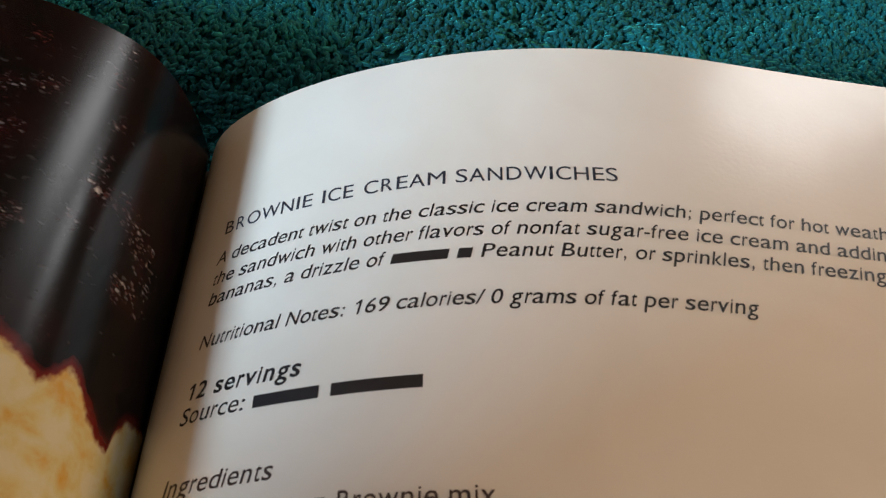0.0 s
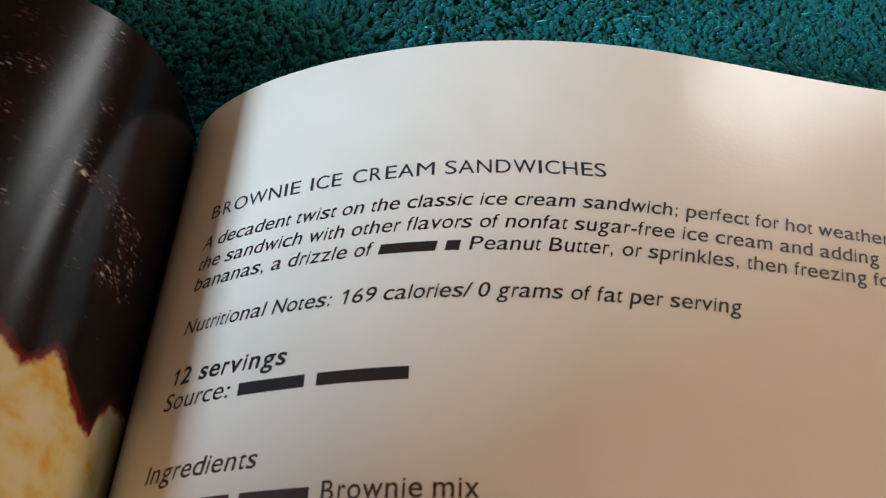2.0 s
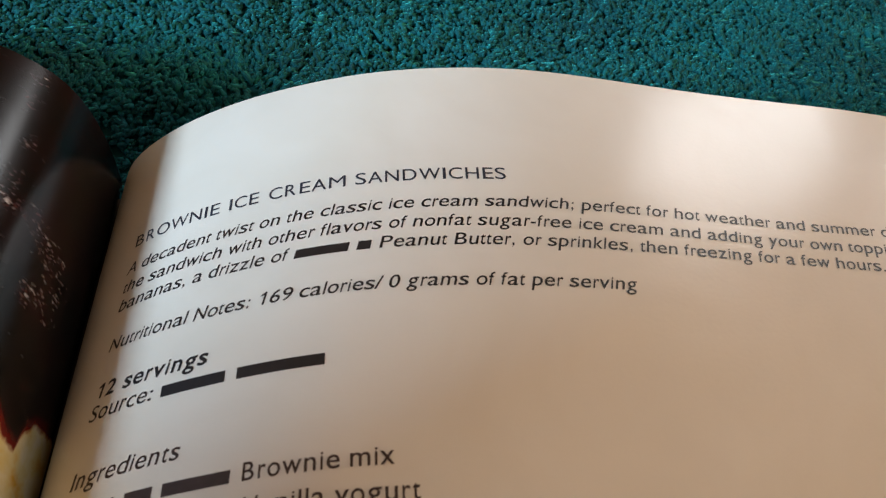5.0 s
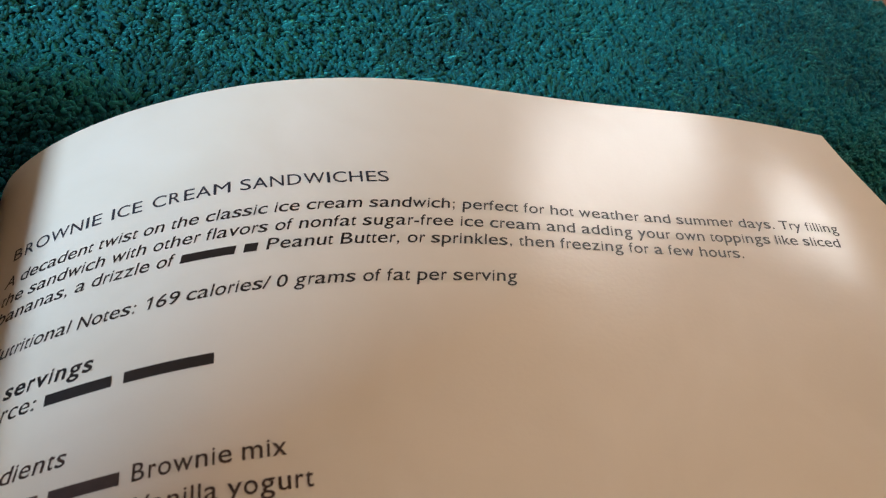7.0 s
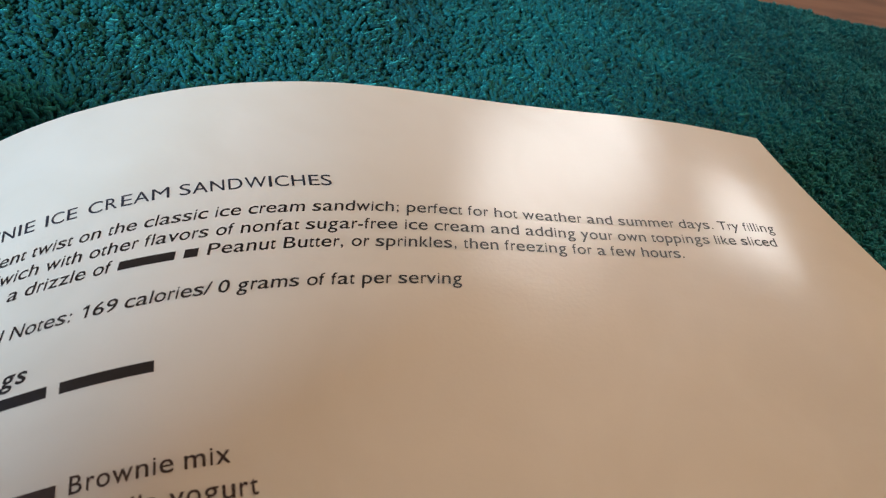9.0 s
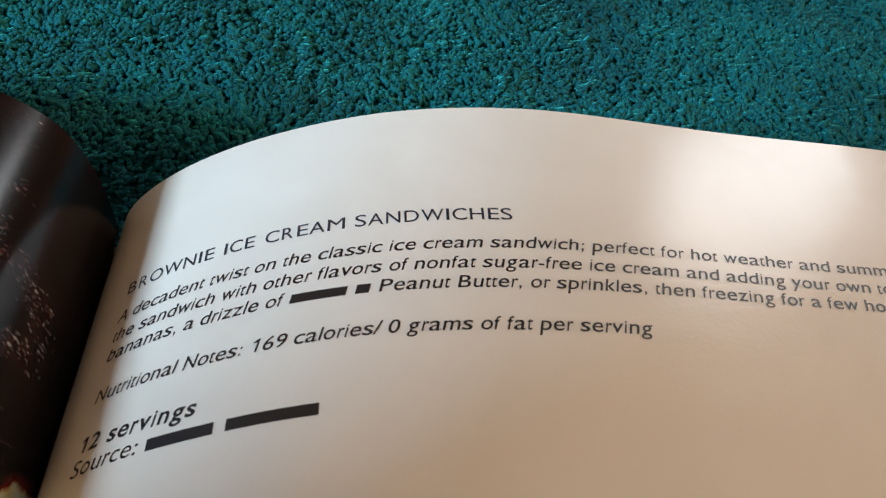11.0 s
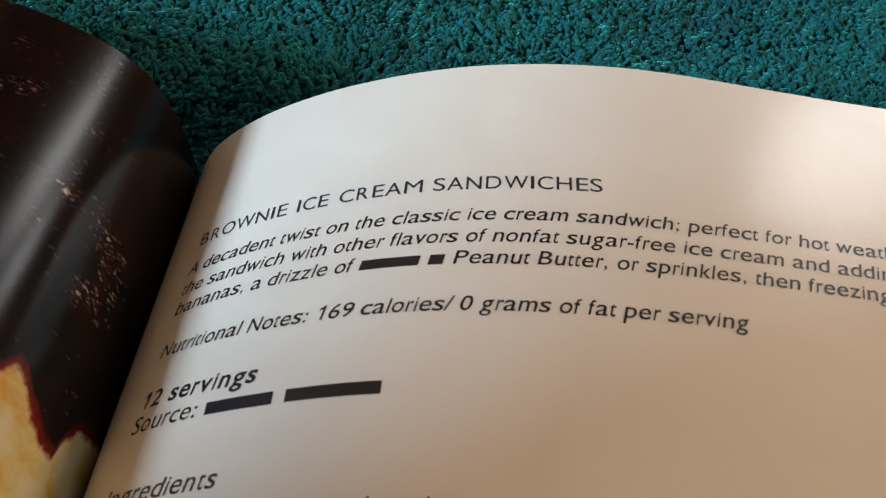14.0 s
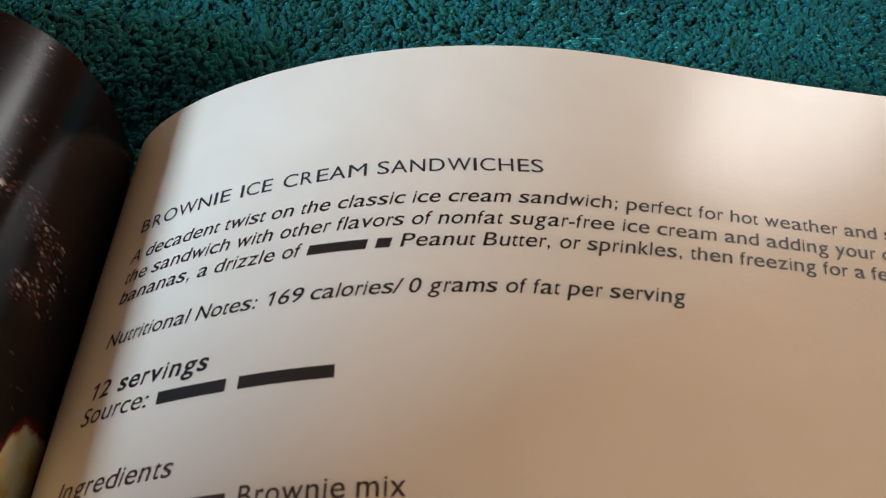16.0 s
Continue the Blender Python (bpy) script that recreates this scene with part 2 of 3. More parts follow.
wall_with_openings("wall_north", "x", Y1, 0.14, (X0 - 0.14, X1 + 0.14), WINDOWS)
# unseen wall, placed and slotted to cut the side light across the page
wall_with_openings("baffle_wall_west", "y", X0 - 0.04, 0.03, (Y0, Y1), [(-0.291, 0.30, 0.10, 0.30)], BOUNCE, "unseen thin pale wall, slotted to shape the side light")
wall_with_openings("wall_east", "y", X1, 0.14, (Y0, Y1), [])
wall_with_openings("wall_south", "x", Y0 - 0.14, 0.14, (X0 - 0.14, X1 + 0.14), [])
tagged(box("ceiling", (X0 - 0.14, Y0 - 0.14, TOP_Z), (X1 + 0.14, Y1 + 0.14, TOP_Z + 0.1), CEILING), "plain dim beige painted ceiling", "ceiling", kind="structure")
for number, (wa, wb, za, zb) in enumerate(WINDOWS, 1):
    win = tagged(new(f"window_{number}"), "plain window with a white painted frame", "window", kind="structure")
    for fa, fb, ga, gb in ((wa, wa + 0.03, za, zb), (wb - 0.03, wb, za, zb), (wa + 0.03, wb - 0.03, za, za + 0.03), (wa + 0.03, wb - 0.03, zb - 0.03, zb)):
        box("window_frame", (fa, Y1 - 0.02, ga), (fb, Y1 + 0.02, gb), FRAME, win, 0.002)
floor = tagged(new("floor"), "brown wooden floor of long planks", "floor", kind="structure")
rng = random.Random(4)
yb = Y0 - 0.19
while yb < Y1 + 0.1:
    box("plank", (X0 - 0.1, yb + 0.0008, FLOOR_Z - 0.02), (X1 + 0.1, yb + 0.1792, FLOOR_Z), WOOD, floor, 0.0008)
    yb += 0.18

# ---- towel ----
TOWEL_Z = -0.0100


def towel_far(x):
    """The towel's far hem."""
    return 0.2020 - 0.135 * (x - 0.2795) + 0.0012 * math.sin(x * 40.0)


def towel_height(x, y):
    """Height of the pile's ground: gentle folds, pressed down under the book, falling off at the hem."""
    z = TOWEL_Z + 0.0022 * noise.noise((x * 14, y * 14, 3.1)) + 0.0012 * noise.noise((x * 41, y * 41, 7.7))
    press = min(1, max(0, (0.070 - y) / 0.030)) * min(1, max(0, (0.215 - x) / 0.03))
    press = press * press * (3 - 2 * press)
    z -= 0.0078 * press
    d = towel_far(x) - y
    if d < 0.012:
        k = max(0.0, d) / 0.012
        z = FLOOR_Z + 0.0008 + (z - FLOOR_Z - 0.0008) * math.sqrt(max(0.0, 1 - (1 - k) ** 2))
    return z


towel = tagged(new("towel"), "teal terry towel with plush pile on a wooden floor", "towel")
nx, ny, tx0, tx1, ty0 = 260, 190, -0.235, 0.50, -0.32
tv, tf = [], []
for i in range(nx + 1):
    x = tx0 + (tx1 - tx0) * i / nx
    for j in range(ny + 1):
        y = ty0 + (towel_far(x) - ty0) * (1 - (1 - j / ny) ** 1.5)
        tv.append((x, y, max(FLOOR_Z + 0.0004, towel_height(x, y) - 0.0009)))
for i in range(nx):
    for j in range(ny):
        a = i * (ny + 1) + j
        tf.append((a, a + ny + 1, a + ny + 2, a + 1))
cloth = mesh_object("cloth", tv, tf, TOWEL, towel)
hem_v, hem_f = [], []
for i in range(nx + 1):
    x = tx0 + (tx1 - tx0) * i / nx
    for z in (FLOOR_Z + 0.0002, FLOOR_Z + 0.0012):
        hem_v.append((x, towel_far(x) + 0.0004, z))
hem_f = [(2 * i, 2 * i + 2, 2 * i + 3, 2 * i + 1) for i in range(nx)]
mesh_object("hem", hem_v, hem_f, TOWEL, towel)


def pile():
    """Terry loops: short bent tufts of yarn, closer together where they are seen from near by."""
    gen = np.random.RandomState(11)
    spots = []
    for (xa, xb, ya, yb, per_mm2) in ((-0.085, 0.19, 0.030, 0.115, 0.95), (0.16, 0.25, -0.06, 0.030, 0.9), (0.19, 0.40, 0.030, 0.115, 0.85), (-0.09, 0.40, 0.115, 0.25, 0.82)):
        n = int((xb - xa) * (yb - ya) * 1e6 * per_mm2)
        spots.append(np.stack([gen.uniform(xa, xb, n), gen.uniform(ya, yb, n)], 1))
    spots = np.concatenate(spots)
    spots = np.array([q for q in spots if q[1] < min(towel_far(q[0]) - 0.0005, 0.165 + 0.25 * q[0]) and not (q[1] < 0.03 and q[0] < 0.165)])
    n = len(spots)
    base = np.array([towel_height(x, y) for x, y in spots])
    base += np.array([noise.noise((x * 230, y * 320, 4.4)) for x, y in spots]) * 0.0006
    lean = np.array([[noise.noise((x * 55, y * 55, 1.0)), noise.noise((x * 55, y * 55, 9.0))] for x, y in spots])
    swirl = np.array([[noise.noise((x * 240, y * 240, 12.0)), noise.noise((x * 240, y * 240, 15.0))] for x, y in spots])
    lean = lean * 0.9 + swirl * 0.8 + gen.normal(0, 0.25, (n, 2)) + np.array([0.1, -0.15])
    tall = gen.uniform(1.7, 2.5, n) * MM * (1 + 0.8 * np.array([noise.noise((x * 380, y * 380, 5.0)) + 0.5 * noise.noise((x * 150, y * 150, 2.0)) for x, y in spots]))
    tall *= np.clip(np.array([towel_far(x) - y for x, y in spots]) / 0.012, 0.35, 1)
    wide = gen.uniform(0.54, 0.84, n) * MM
    twist = gen.uniform(0, 6.28, n)
    side = gen.normal(0, 0.3, (n, 2))
    rings, sides = 3, 4
    vs = np.zeros((n, rings * sides + 1, 3))
    for r in range(rings):
        u = r / (rings - 1)
        cx = spots + (lean * u ** 1.5 + side * math.sin(u * 4.2) * 0.6)[:, :] * tall[:, None] * 0.75
        cz = base - 0.0005 + tall * (u - 0.28 * u * u)
        rad = wide * (0.75, 1.0, 0.82)[r]
        for k in range(sides):
            a = twist + k * 2 * math.pi / sides + r * 0.6
            vs[:, r * sides + k, 0] = cx[:, 0] + np.cos(a) * rad
            vs[:, r * sides + k, 1] = cx[:, 1] + np.sin(a) * rad
            vs[:, r * sides + k, 2] = cz + np.cos(a - 1.0) * rad * 0.35
    vs[:, -1, :2] = cx + lean * tall[:, None] * 0.12
    vs[:, -1, 2] = cz + wide * 0.55
    per = rings * sides + 1
    quads, tris = [], []
    for r in range(rings - 1):
        for k in range(sides):
            k2 = (k + 1) % sides
            quads.append((r * sides + k, r * sides + k2, (r + 1) * sides + k2, (r + 1) * sides + k))
    for k in range(sides):
        tris.append(((rings - 1) * sides + k, (rings - 1) * sides + (k + 1) % sides, per - 1))
    start = (np.arange(n) * per)[:, None]
    loops = np.concatenate([(start + np.array(quads).ravel()), (start + np.array(tris).ravel())], 1)
    nq, nt_ = len(quads), len(tris)
    sizes = np.tile(np.r_[np.full(nq, 4), np.full(nt_, 3)], n)
    me = bpy.data.meshes.new("terry_nap")
    me.vertices.add(n * per)
    me.vertices.foreach_set("co", vs.ravel())
    me.loops.add(loops.size)
    me.loops.foreach_set("vertex_index", loops.ravel().astype(np.int32))
    me.polygons.add(len(sizes))
    me.polygons.foreach_set("loop_start", np.r_[0, np.cumsum(sizes)[:-1]].astype(np.int32))
    me.polygons.foreach_set("use_smooth", np.ones(len(sizes), dtype=bool))
    me.update(calc_edges=True)
    me.materials.append(TOWEL)
    ob = new("terry_nap", me)
    ob.parent = towel
    return tagged(ob, "plush teal terry loops", kind="stuff")


pile()

# ---- book ----
TOP_V, FOOT_V = -37.4, 208.0
# how steeply the leaf climbs or falls along its width: (distance from the first letters in mm, degrees)
R_SLOPE = [78.0, 49.6, 39.7, 32.1, 27.5, 23.6, 18.4, 13.3, 9.1, 5.7, 2.9, 0.7, -0.4, -0.8, -0.7, -0.0, 0.8, 1.3, 1.1, -0.1, -2.3, -4.7, -6.9, -9.1, -11.3, -13.5]
# how much it sags towards the foot
R_SAG = [0.42, 0.35, -0.01, -0.35, -0.66, -0.69, -0.91, -1.36, -1.7, -2.0, -2.11, -1.91, -1.48, -1.12, -0.9, -0.8, -0.76, -0.62, -0.21, 0.47, 1.13, 1.53, 1.54, 1.37, 1.13, 0.86]
R_FROM, R_STEP = -14.0, 9.0
L_AT = [0, 5, 12, 18, 22, 25, 28, 31, 34.5, 41, 48, 57, 75, 110, 189]
L_SLOPE = [82, 79, 73, 65, 56, 48, 39, 32, 27.5, 19.5, 14, 6, -1, -6, -10]
CREASE_S = -16.0


class Profile:
    """The curve of a leaf seen from its head: arc length to place and height, in mm."""

    def __init__(self, at, slope, lo, hi, smooth):
        self.s = np.linspace(lo, hi, int((hi - lo) * 4) + 1)
        a = np.radians(np.interp(self.s, at, slope))
        k = int(smooth * 4) | 1
        a = np.convolve(np.pad(a, k // 2, mode="edge"), np.ones(k) / k, "valid")
        d = self.s[1] - self.s[0]
        self.a = a
        self.x = np.r_[0, np.cumsum((np.cos(a[1:]) + np.cos(a[:-1])) / 2 * d)]
        self.z = np.r_[0, np.cumsum((np.sin(a[1:]) + np.sin(a[:-1])) / 2 * d)]


r_at = [R_FROM + R_STEP * i for i in range(len(R_SLOPE))]
RIGHT = Profile(r_at, R_SLOPE, -20, 215, 7.0)
RIGHT.x -= np.interp(0, RIGHT.s, RIGHT.x)
RIGHT.z -= np.interp(0, RIGHT.s, RIGHT.z)
LEFT = Profile(L_AT, L_SLOPE, -3, 190, 4.0)
LEFT.x -= np.interp(0, LEFT.s, LEFT.x)
LEFT.z -= np.interp(0, LEFT.s, LEFT.z)
CX, CZ = -8.7, -10.8


def soft_v(v):
    return 60 * math.tanh(v / 60)


def right_point(s, v, lift=0.0):
    """A place on the right-hand leaf: s mm along a line of print, v mm down the page."""
    x, z, a = np.interp(s, RIGHT.s, RIGHT.x), np.interp(s, RIGHT.s, RIGHT.z), np.interp(s, RIGHT.s, RIGHT.a)
    z = z + soft_v(v) / 50 * np.interp(s, r_at, R_SAG)
    return ((x - math.sin(a) * lift) * MM, -v * MM, (z + math.cos(a) * lift) * MM)


def left_point(l, v, lift=0.0):
    """A place on the left-hand leaf: l mm from the crease, v mm down the page."""
    x, z, a = np.interp(l, LEFT.s, LEFT.x), np.interp(l, LEFT.s, LEFT.z), np.interp(l, LEFT.s, LEFT.a)
    z = z * (1.0 + 0.04 * min(1.0, max(0.0, (v - TOP_V) / 80.0)))  # fuller towards the foot
    return ((CX - x + math.sin(a) * lift) * MM, -v * MM, (CZ + z + math.cos(a) * lift) * MM)


def fore_edge(v):
    """The right-hand leaf's trimmed edge."""
    return 179.8 + 0.0275 * min(50.0, max(0.0, v - TOP_V)) ** 1.5


def leaf(name, point, s_values, v_values, thick, mat, parent, label, stretch=None, turned=False):
    """A sheet with thickness, following a page's curve."""
    ns, nv = len(s_values), len(v_values)
    verts, faces, coords = [], [], []
    for side in (0.0, -thick):
        for s in s_values:
            for v in v_values:
                q = stretch(s, v) if stretch else s
                verts.append(point(q, v, side))
                coords.append((q, v))
    half = ns * nv
    for i in range(ns - 1):
        for j in range(nv - 1):
            a = i * nv + j
            up = (a, a + 1, a + nv + 1, a + nv)
            up = up[::-1] if turned else up
            faces.append(up)
            faces.append(tuple(half + k for k in reversed(up)))
    rim = [i * nv for i in range(ns)] + [(ns - 1) * nv + j for j in range(1, nv)] + [i * nv + nv - 1 for i in range(ns - 2, -1, -1)] + [j for j in range(nv - 2, 0, -1)]
    first = len(verts)
    for a in rim:
        verts += [verts[a], verts[a + half]]
        coords += [coords[a], coords[a]]
    for k in range(len(rim)):
        a, b_ = first + 2 * k, first + 2 * ((k + 1) % len(rim))
        faces.append((a, b_, b_ + 1, a + 1))
    ob = mesh_object(name, verts, faces, mat, parent, True, label)
    return ob, coords


book = tagged(new("cookbook"), "open cookbook with glossy curved pages, lying on a teal towel", "book")
v_values = list(np.linspace(TOP_V, 60, 66)) + list(np.linspace(66, FOOT_V, 14))
right_page, _ = leaf("recipe_page", right_point, list(np.linspace(0, 1, 196)), v_values, 0.13, PAPER, book,
                     "white coated page with printed recipe text", lambda u, v: CREASE_S + u * (fore_edge(v) - CREASE_S))
left_page, coords = leaf("photo_page", left_point, list(np.linspace(-3, 80, 167)) + list(np.linspace(84, 186, 20)), v_values, 0.13, PHOTO, book,
                         "glossy page printed with a brownie photograph", None, True)


def brownie_edge(l):
    """How far down the page the brownie ends and the ice cream begins, at l mm from the crease."""
    return float(np.interp(l, [0, 5.5, 7.7, 9, 13, 17.4, 19.9, 22, 25.8, 28.9, 32.9, 34.5, 45, 60, 190], [26, 27, 29.7, 33.8, 33.2, 30.0, 27.2, 27.2, 30.9, 28.6, 25.8, 26.0, 22, 16, -8]))


# where the bright crumbs of the photograph gather: mm from the crease, mm down the page, spread
CRUMBS = [(41.6, -7.9, 1.3), (38.9, -19.2, 1.3), (26.6, -4, 1.7), (19.9, -3.7, 1.6), (16.6, -1.2, 1.8), (12.6, 0.1, 1.8), (12.2, 3.4, 2.0), (29.3, 4.2, 1.2), (36.9, 7.5, 1.3), (26.6, -18, 1.2),
          (26.9, -9, 1.2), (8, 2.3, 1.2), (17.6, 10.4, 1.5), (11.6, 8.8, 2.2), (28.6, -33.9, 1.3), (53.1, -26.7, 1.2), (43.9, -16.8, 1.4), (45.4, -2.4, 1.6)]
gather = left_page.data.attributes.new("crumbs", "FLOAT", "POINT")
gather.data.foreach_set("value", [min(1.0, sum(math.exp(-((l - a) ** 2 + (v - b_) ** 2) / (2 * w * w)) for a, b_, w in CRUMBS)) for l, v in coords])
uv = left_page.data.uv_layers.new(name="UVMap")
att = left_page.data.attributes.new("below_edge", "FLOAT", "POINT")
att.data.foreach_set("value", [v - brownie_edge(l) for l, v in coords])
for lp in left_page.data.loops:
    l, v = coords[lp.vertex_index]
    uv.data[lp.index].uv = (l / 100, v / 100)


def block(name, point, lo, hi, inset, floor_z):
    """The leaves beneath an open page, as a block that stands on the cover."""
    ss, rows = np.linspace(lo, hi, 60), np.linspace(TOP_V + inset, FOOT_V - inset, 40)
    verts, faces = [], []
    for s in ss:
        for v in rows:
            x, y, z = point(s, v, -0.4)
            verts += [(x, y, z), (x, y, min(z - 0.0004, floor_z))]
    n = len(rows)
    for i in range(59):
        a, b_ = 2 * n * i, 2 * n * (i + 1)
        for j in range(0, 2 * n - 2, 2):
            faces += [(a + j, a + j + 2, b_ + j + 2, b_ + j), (a + j + 1, b_ + j + 1, b_ + j + 3, a + j + 3)]
        faces += [(a, b_, b_ + 1, a + 1), (a + 2 * n - 2, a + 2 * n - 1, b_ + 2 * n - 1, b_ + 2 * n - 2)]
    for i in (0, 59):
        faces += [(2 * n * i + j, 2 * n * i + j + 1, 2 * n * i + j + 3, 2 * n * i + j + 2) for j in range(0, 2 * n - 2, 2)]
    return mesh_object(name, verts, faces, EDGES, book, False, "cut edges of the leaves beneath")


COVER_Z = -0.0150
block("page_block", right_point, -11.5, 177.5, 2.0, COVER_Z)
block("page_block", left_point, 3.0, 182.0, 2.0, COVER_Z)
box("cover", (-0.196, -FOOT_V * MM, COVER_Z - 0.0014), (0.172, -(TOP_V + 3) * MM, COVER_Z - 0.0001), COVER, book, 0.0004)


# ---- print on the recipe page ----
ADVANCE = dict(zip("abcdefghijklmnopqrstuvwxyzABNPT", (556, 556, 500, 556, 556, 278, 556, 556, 222, 222, 500, 222, 833, 556, 556, 556, 556, 333, 500, 278, 556, 500, 722, 500, 500, 500, 667, 667, 722, 667, 611)))
ADVANCE.update({c: 278 for c in " .;,:/"})
ADVANCE.update({c: 556 for c in "0123456789"})
ADVANCE.update({"-": 333, "#": 2668, "@": 747})  # "#" and "@": barred words
EM = 3.528
# where a letter of the body face begins and ends within its advance
SPAN = dict(zip("abcdefghijklmnopqrstuvwxyzABNPT", ((36, 530), (58, 517), (30, 477), (35, 499), (40, 516), (14, 262), (40, 499), (65, 491), (67, 155), (-16, 155), (67, 501), (67, 155), (65, 769), (65, 491), (35, 521), (58, 517), (35, 494), (77, 332), (32, 464), (14, 257), (68, 489), (8, 492), (14, 709), (11, 490), (11, 489), (31, 469), (14, 654), (74, 627), (76, 646), (86, 622), (14, 597))))
SPAN.update({c: (87, 191) for c in ".;,:"})
SPAN.update({c: (38, 518) for c in "0234569"})
SPAN.update({"1": (101, 359), "/": (-17, 295), "-": (44, 289)})
# the wider face of the title and the list: advances
WIDE = dict(zip("aegilmnorstuvxyBCDEHIMNORSVW", (600, 615, 635, 278, 278, 960, 634, 612, 411, 521, 392, 634, 592, 592, 592, 660, 690, 770, 570, 752, 295, 880, 760, 800, 640, 570, 684, 960)))
WIDE.update({"b": 635, "c": 550, "w": 818, "d": 635, "A": 690, "1": 636, "2": 636, ":": 337})
BEARING = dict.fromkeys("bhiklmnpruBDEHIMNPR1:", 85) | dict.fromkeys("vwxyAVWT", 22)


def run(text):
    return sum(ADVANCE[c] for c in text) / 1000 * EM


def letters(text, weight):
    """The outline of a word in the built-in font, as points and faces; caps are 1 high."""
    cu = bpy.data.curves.new("word", "FONT")
    cu.body, cu.resolution_u, cu.offset = text, 4, weight
    ob = new("word", cu)
    me = bpy.data.meshes.new_from_object(ob.evaluated_get(bpy.context.evaluated_depsgraph_get()))
    pts, faces = [tuple(v.co) for v in me.vertices], [tuple(p.vertices) for p in me.polygons]
    bpy.data.objects.remove(ob)
    bpy.data.curves.remove(cu)
    bpy.data.meshes.remove(me)
    return pts, faces


cap_pts, _ = letters("H", 0.0)
CAP = max(p[1] for p in cap_pts)
small_pts, _ = letters("x", 0.0)
LOW = max(p[1] for p in small_pts)


def face_height(y, lower):
    """Height of a point of a letter over its capitals' height; small letters stand tall, as in the book's face."""
    if not lower:
        return y / CAP
    if y <= LOW:
        return y / LOW * 0.725
    return 0.725 + (y - LOW) / (CAP - LOW) * 0.275


GLYPHS = {}


def glyph(char, weight):
    if char == "1":  # a stem with a flag
        a, b_ = 0.66 - weight * 4, CAP
        return [(a, 0), (1, 0), (1, b_), (a + 0.06, b_), (a, b_ * 0.86), (0, b_ * 0.68), (0, b_ * 0.81), (a, b_ * 0.76)], [(0, 1, 2, 3, 4, 7), (7, 4, 3, 6, 5)]
    if (char, weight) not in GLYPHS:
        GLYPHS[char, weight] = letters(char, weight)
    return GLYPHS[char, weight]


def print_line(words, v, cap, shear, weight, ink, label):
    """One line of print: letters as (character or None for a plain bar, from, to) in mm along the line."""
    verts, faces = [], []
    for text, s0, s1 in words:
        if text is None:
            n = max(3, int((s1 - s0) / 1.0))
            pts = [(k / n, h) for k in range(n + 1) for h in (0.0, 0.74)]
            fs = [(2 * k, 2 * k + 2, 2 * k + 3, 2 * k + 1) for k in range(n)]
            flat = [(s0 + x * (s1 - s0), y * cap) for x, y in pts]
        else:
            pts, fs = glyph(text, weight)
            xa, xb = min(p[0] for p in pts), max(p[0] for p in pts)
            flat = [(s0 + (p[0] - xa) / (xb - xa) * (s1 - s0), face_height(p[1], text.islower()) * cap) for p in pts]
        base = len(verts)
        verts += [right_point(s + shear * h, v - h, 0.07) for s, h in flat]
        faces += [tuple(base + k for k in f) for f in fs]
    return mesh_object("text_line", verts, faces, ink, right_page, False, label)


def spaced(text, bars=()):
    """The letters of a line in the body face, placed by their advance widths."""
    out, at = [], 0
    for w in text.split(" "):
        if w in bars:
            out.append((None, run(text[:at]) + 0.06 * EM, run(text[:at] + w) - 0.07 * EM))
        else:
            for k, c in enumerate(w):
                s0 = run(text[:at + k])
                out.append((c, s0 + SPAN[c][0] / 1000 * EM, s0 + SPAN[c][1] / 1000 * EM))
        at += len(w) + 1
    return out


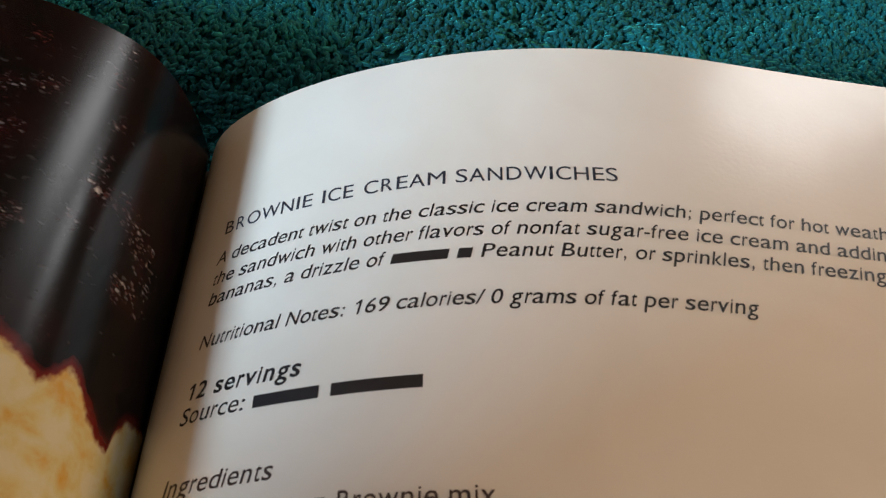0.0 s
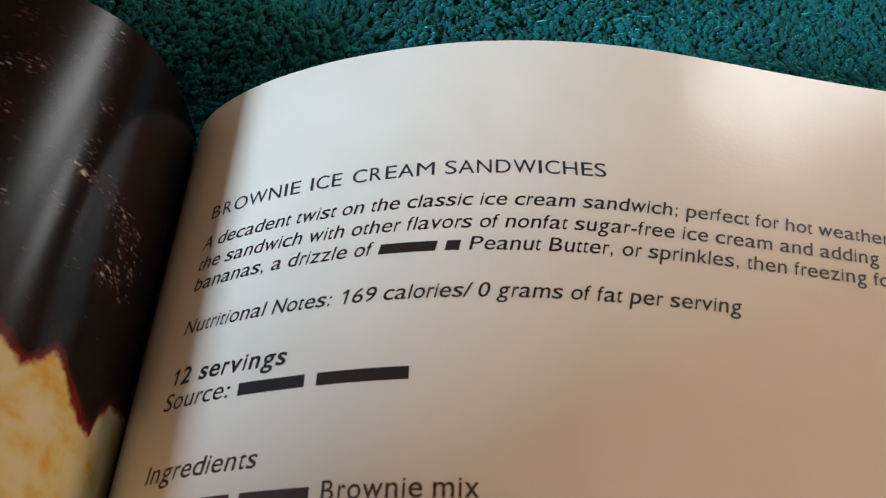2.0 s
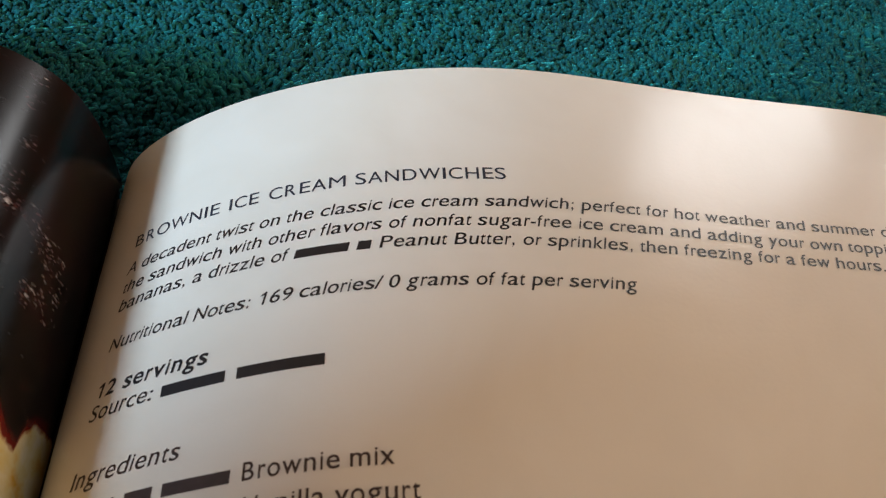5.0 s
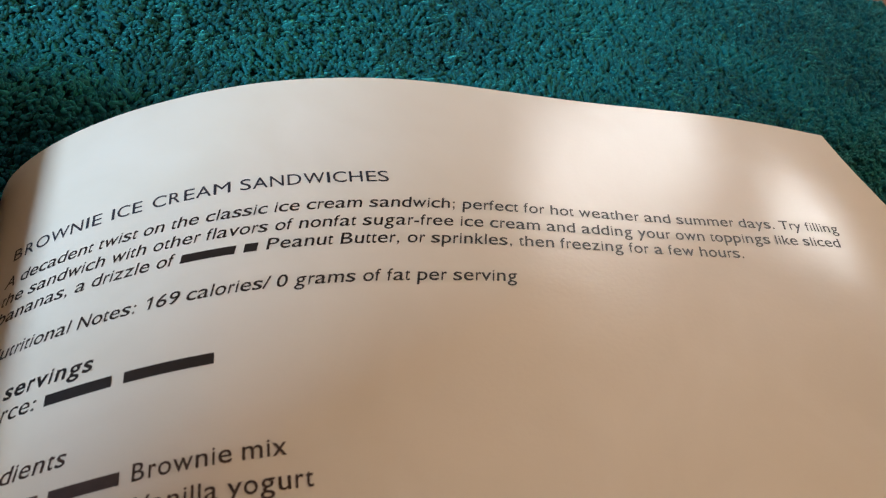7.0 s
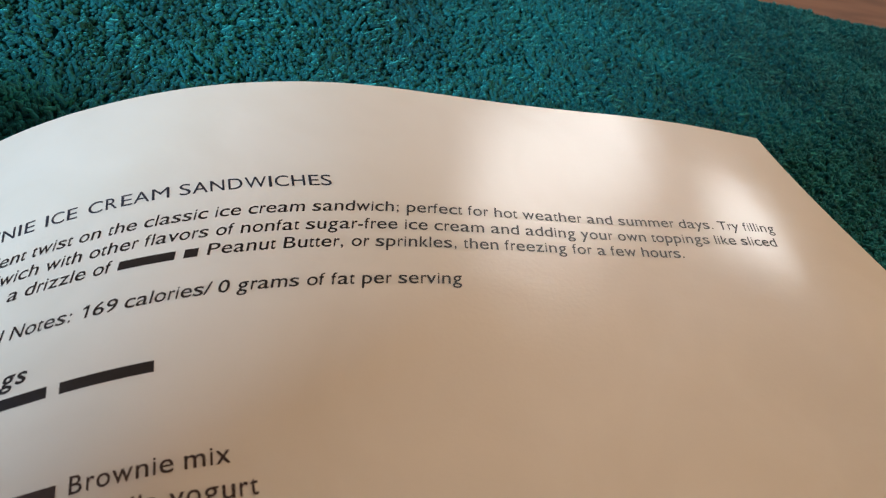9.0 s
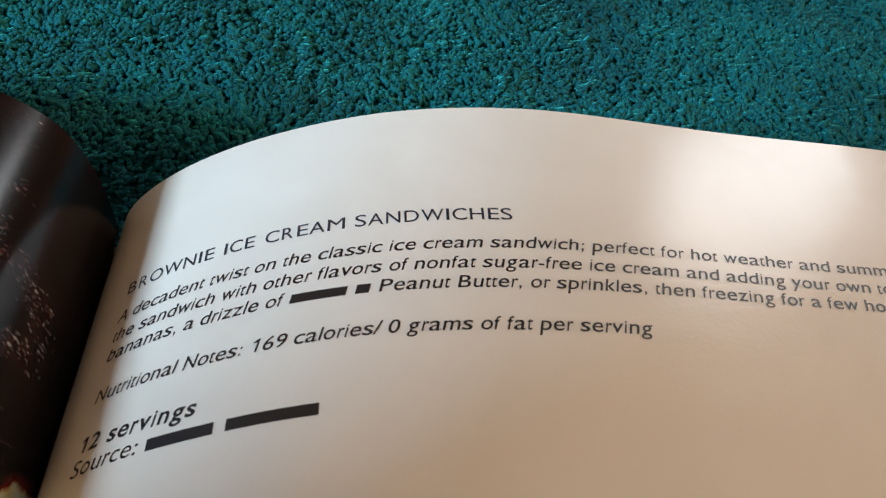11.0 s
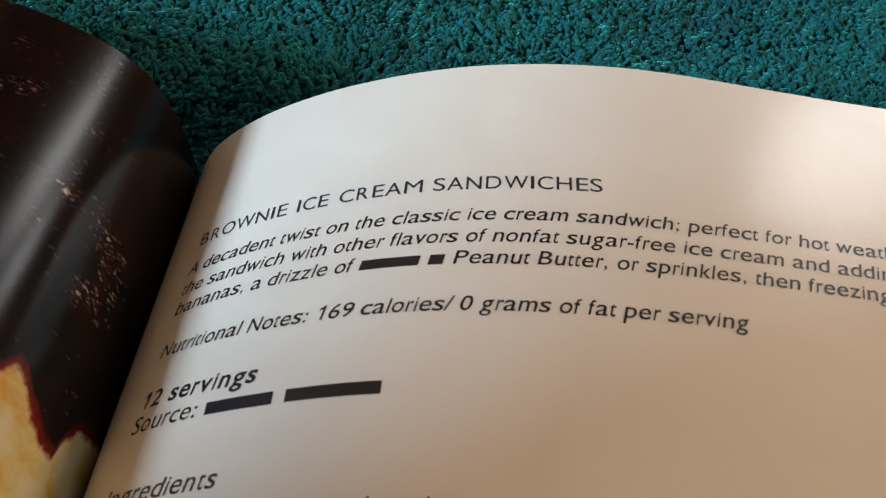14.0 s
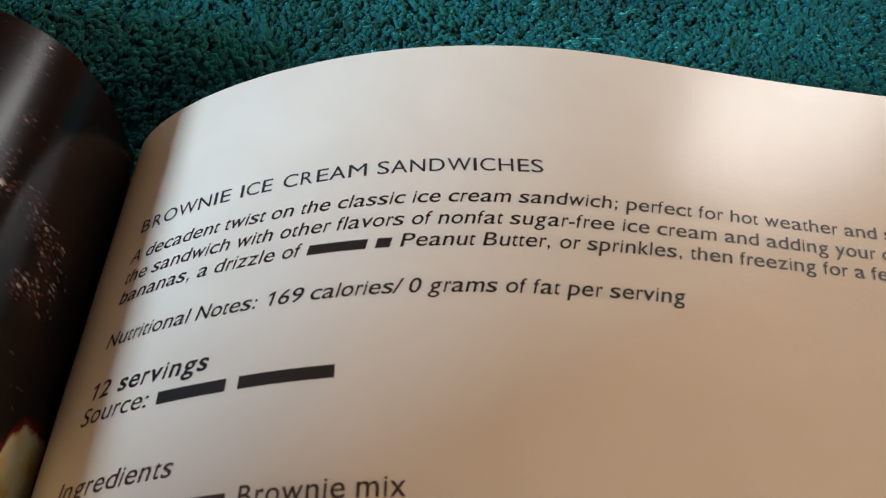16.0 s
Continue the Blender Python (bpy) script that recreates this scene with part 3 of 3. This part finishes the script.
def set_words(words):
    """The letters of words in the wider face, each word from one mark to another."""
    out = []
    for text, s0, s1 in words:
        if text is None:
            out.append((None, s0, s1))
            continue
        ends, at = [], 0
        for c in text:
            side = BEARING.get(c, 48)
            ends.append((at + 110, at + 430) if c == "1" else (at + side, at + WIDE[c] - (side if c not in "rEkP" else 30)))
            at += WIDE[c]
        lo, hi = ends[0][0], ends[-1][1]
        out += [(c, s0 + (a - lo) / (hi - lo) * (s1 - s0), s0 + (b_ - lo) / (hi - lo) * (s1 - s0)) for c, (a, b_) in zip(text, ends)]
    return out


print_line(set_words([("BROWNIE", 0.7, 18.9), ("ICE", 20.8, 26.4), ("CREAM", 28.3, 42.1), ("SANDWICHES", 43.8, 69.9)]), -6.74, 2.75, 0.0, 0.0, TITLE_INK, "recipe title in thin capitals")
print_line(spaced("A decadent twist on the classic ice cream sandwich; perfect for hot weather and summer days. Try filling"), -0.31, 2.5, 0.21, 0.004, INK, "line of italic print")
print_line(spaced("the sandwich with other flavors of nonfat sugar-free ice cream and adding your own toppings like sliced"), 4.03, 2.5, 0.21, 0.004, INK, "line of italic print")
print_line(spaced("bananas, a drizzle of # @ Peanut Butter, or sprinkles, then freezing for a few hours.", ("#", "@")), 8.17, 2.5, 0.21, 0.004, INK, "line of italic print")
print_line(spaced("Nutritional Notes: 169 calories/ 0 grams of fat per serving"), 16.51, 2.5, 0.21, 0.004, INK, "line of italic print")
print_line(set_words([("12", -0.1, 3.7), ("servings", 5.5, 20.7)]), 25.53, 2.75, 0.16, 0.016, INK, "line of bold italic print")
print_line(set_words([("Source:", -0.6, 11.8)]), 29.65, 2.75, 0.16, 0.0, INK, "italic word in front of a barred name")
print_line(set_words([(None, 13.5, 24.2), (None, 26.1, 39.7)]), 29.65, 2.75, 0.0, 0.0, INK, "two plain dark bars of print")
print_line(set_words([("Ingredients", -1.0, 18.4)]), 41.08, 2.75, 0.16, 0.004, BROWN_INK, "italic heading")
print_line(set_words([("box", 2.2, 8.6), (None, 10.4, 15.0), (None, 16.6, 26.9), ("Brownie", 28.7, 42.3), ("mix", 43.7, 49.7)]), 46.5, 2.75, 0.0, 0.004, BROWN_INK, "line of upright print")
print_line(set_words([("Vanilla", 29.2, 40.4), ("yogurt", 41.7, 53.0)]), 51.7, 2.75, 0.0, 0.004, BROWN_INK, "line of upright print")
print_line([(None, 50.5, 63.5)], 57.0, 2.75, 0.0, 0.0, BROWN_INK, "plain dark bar of print")
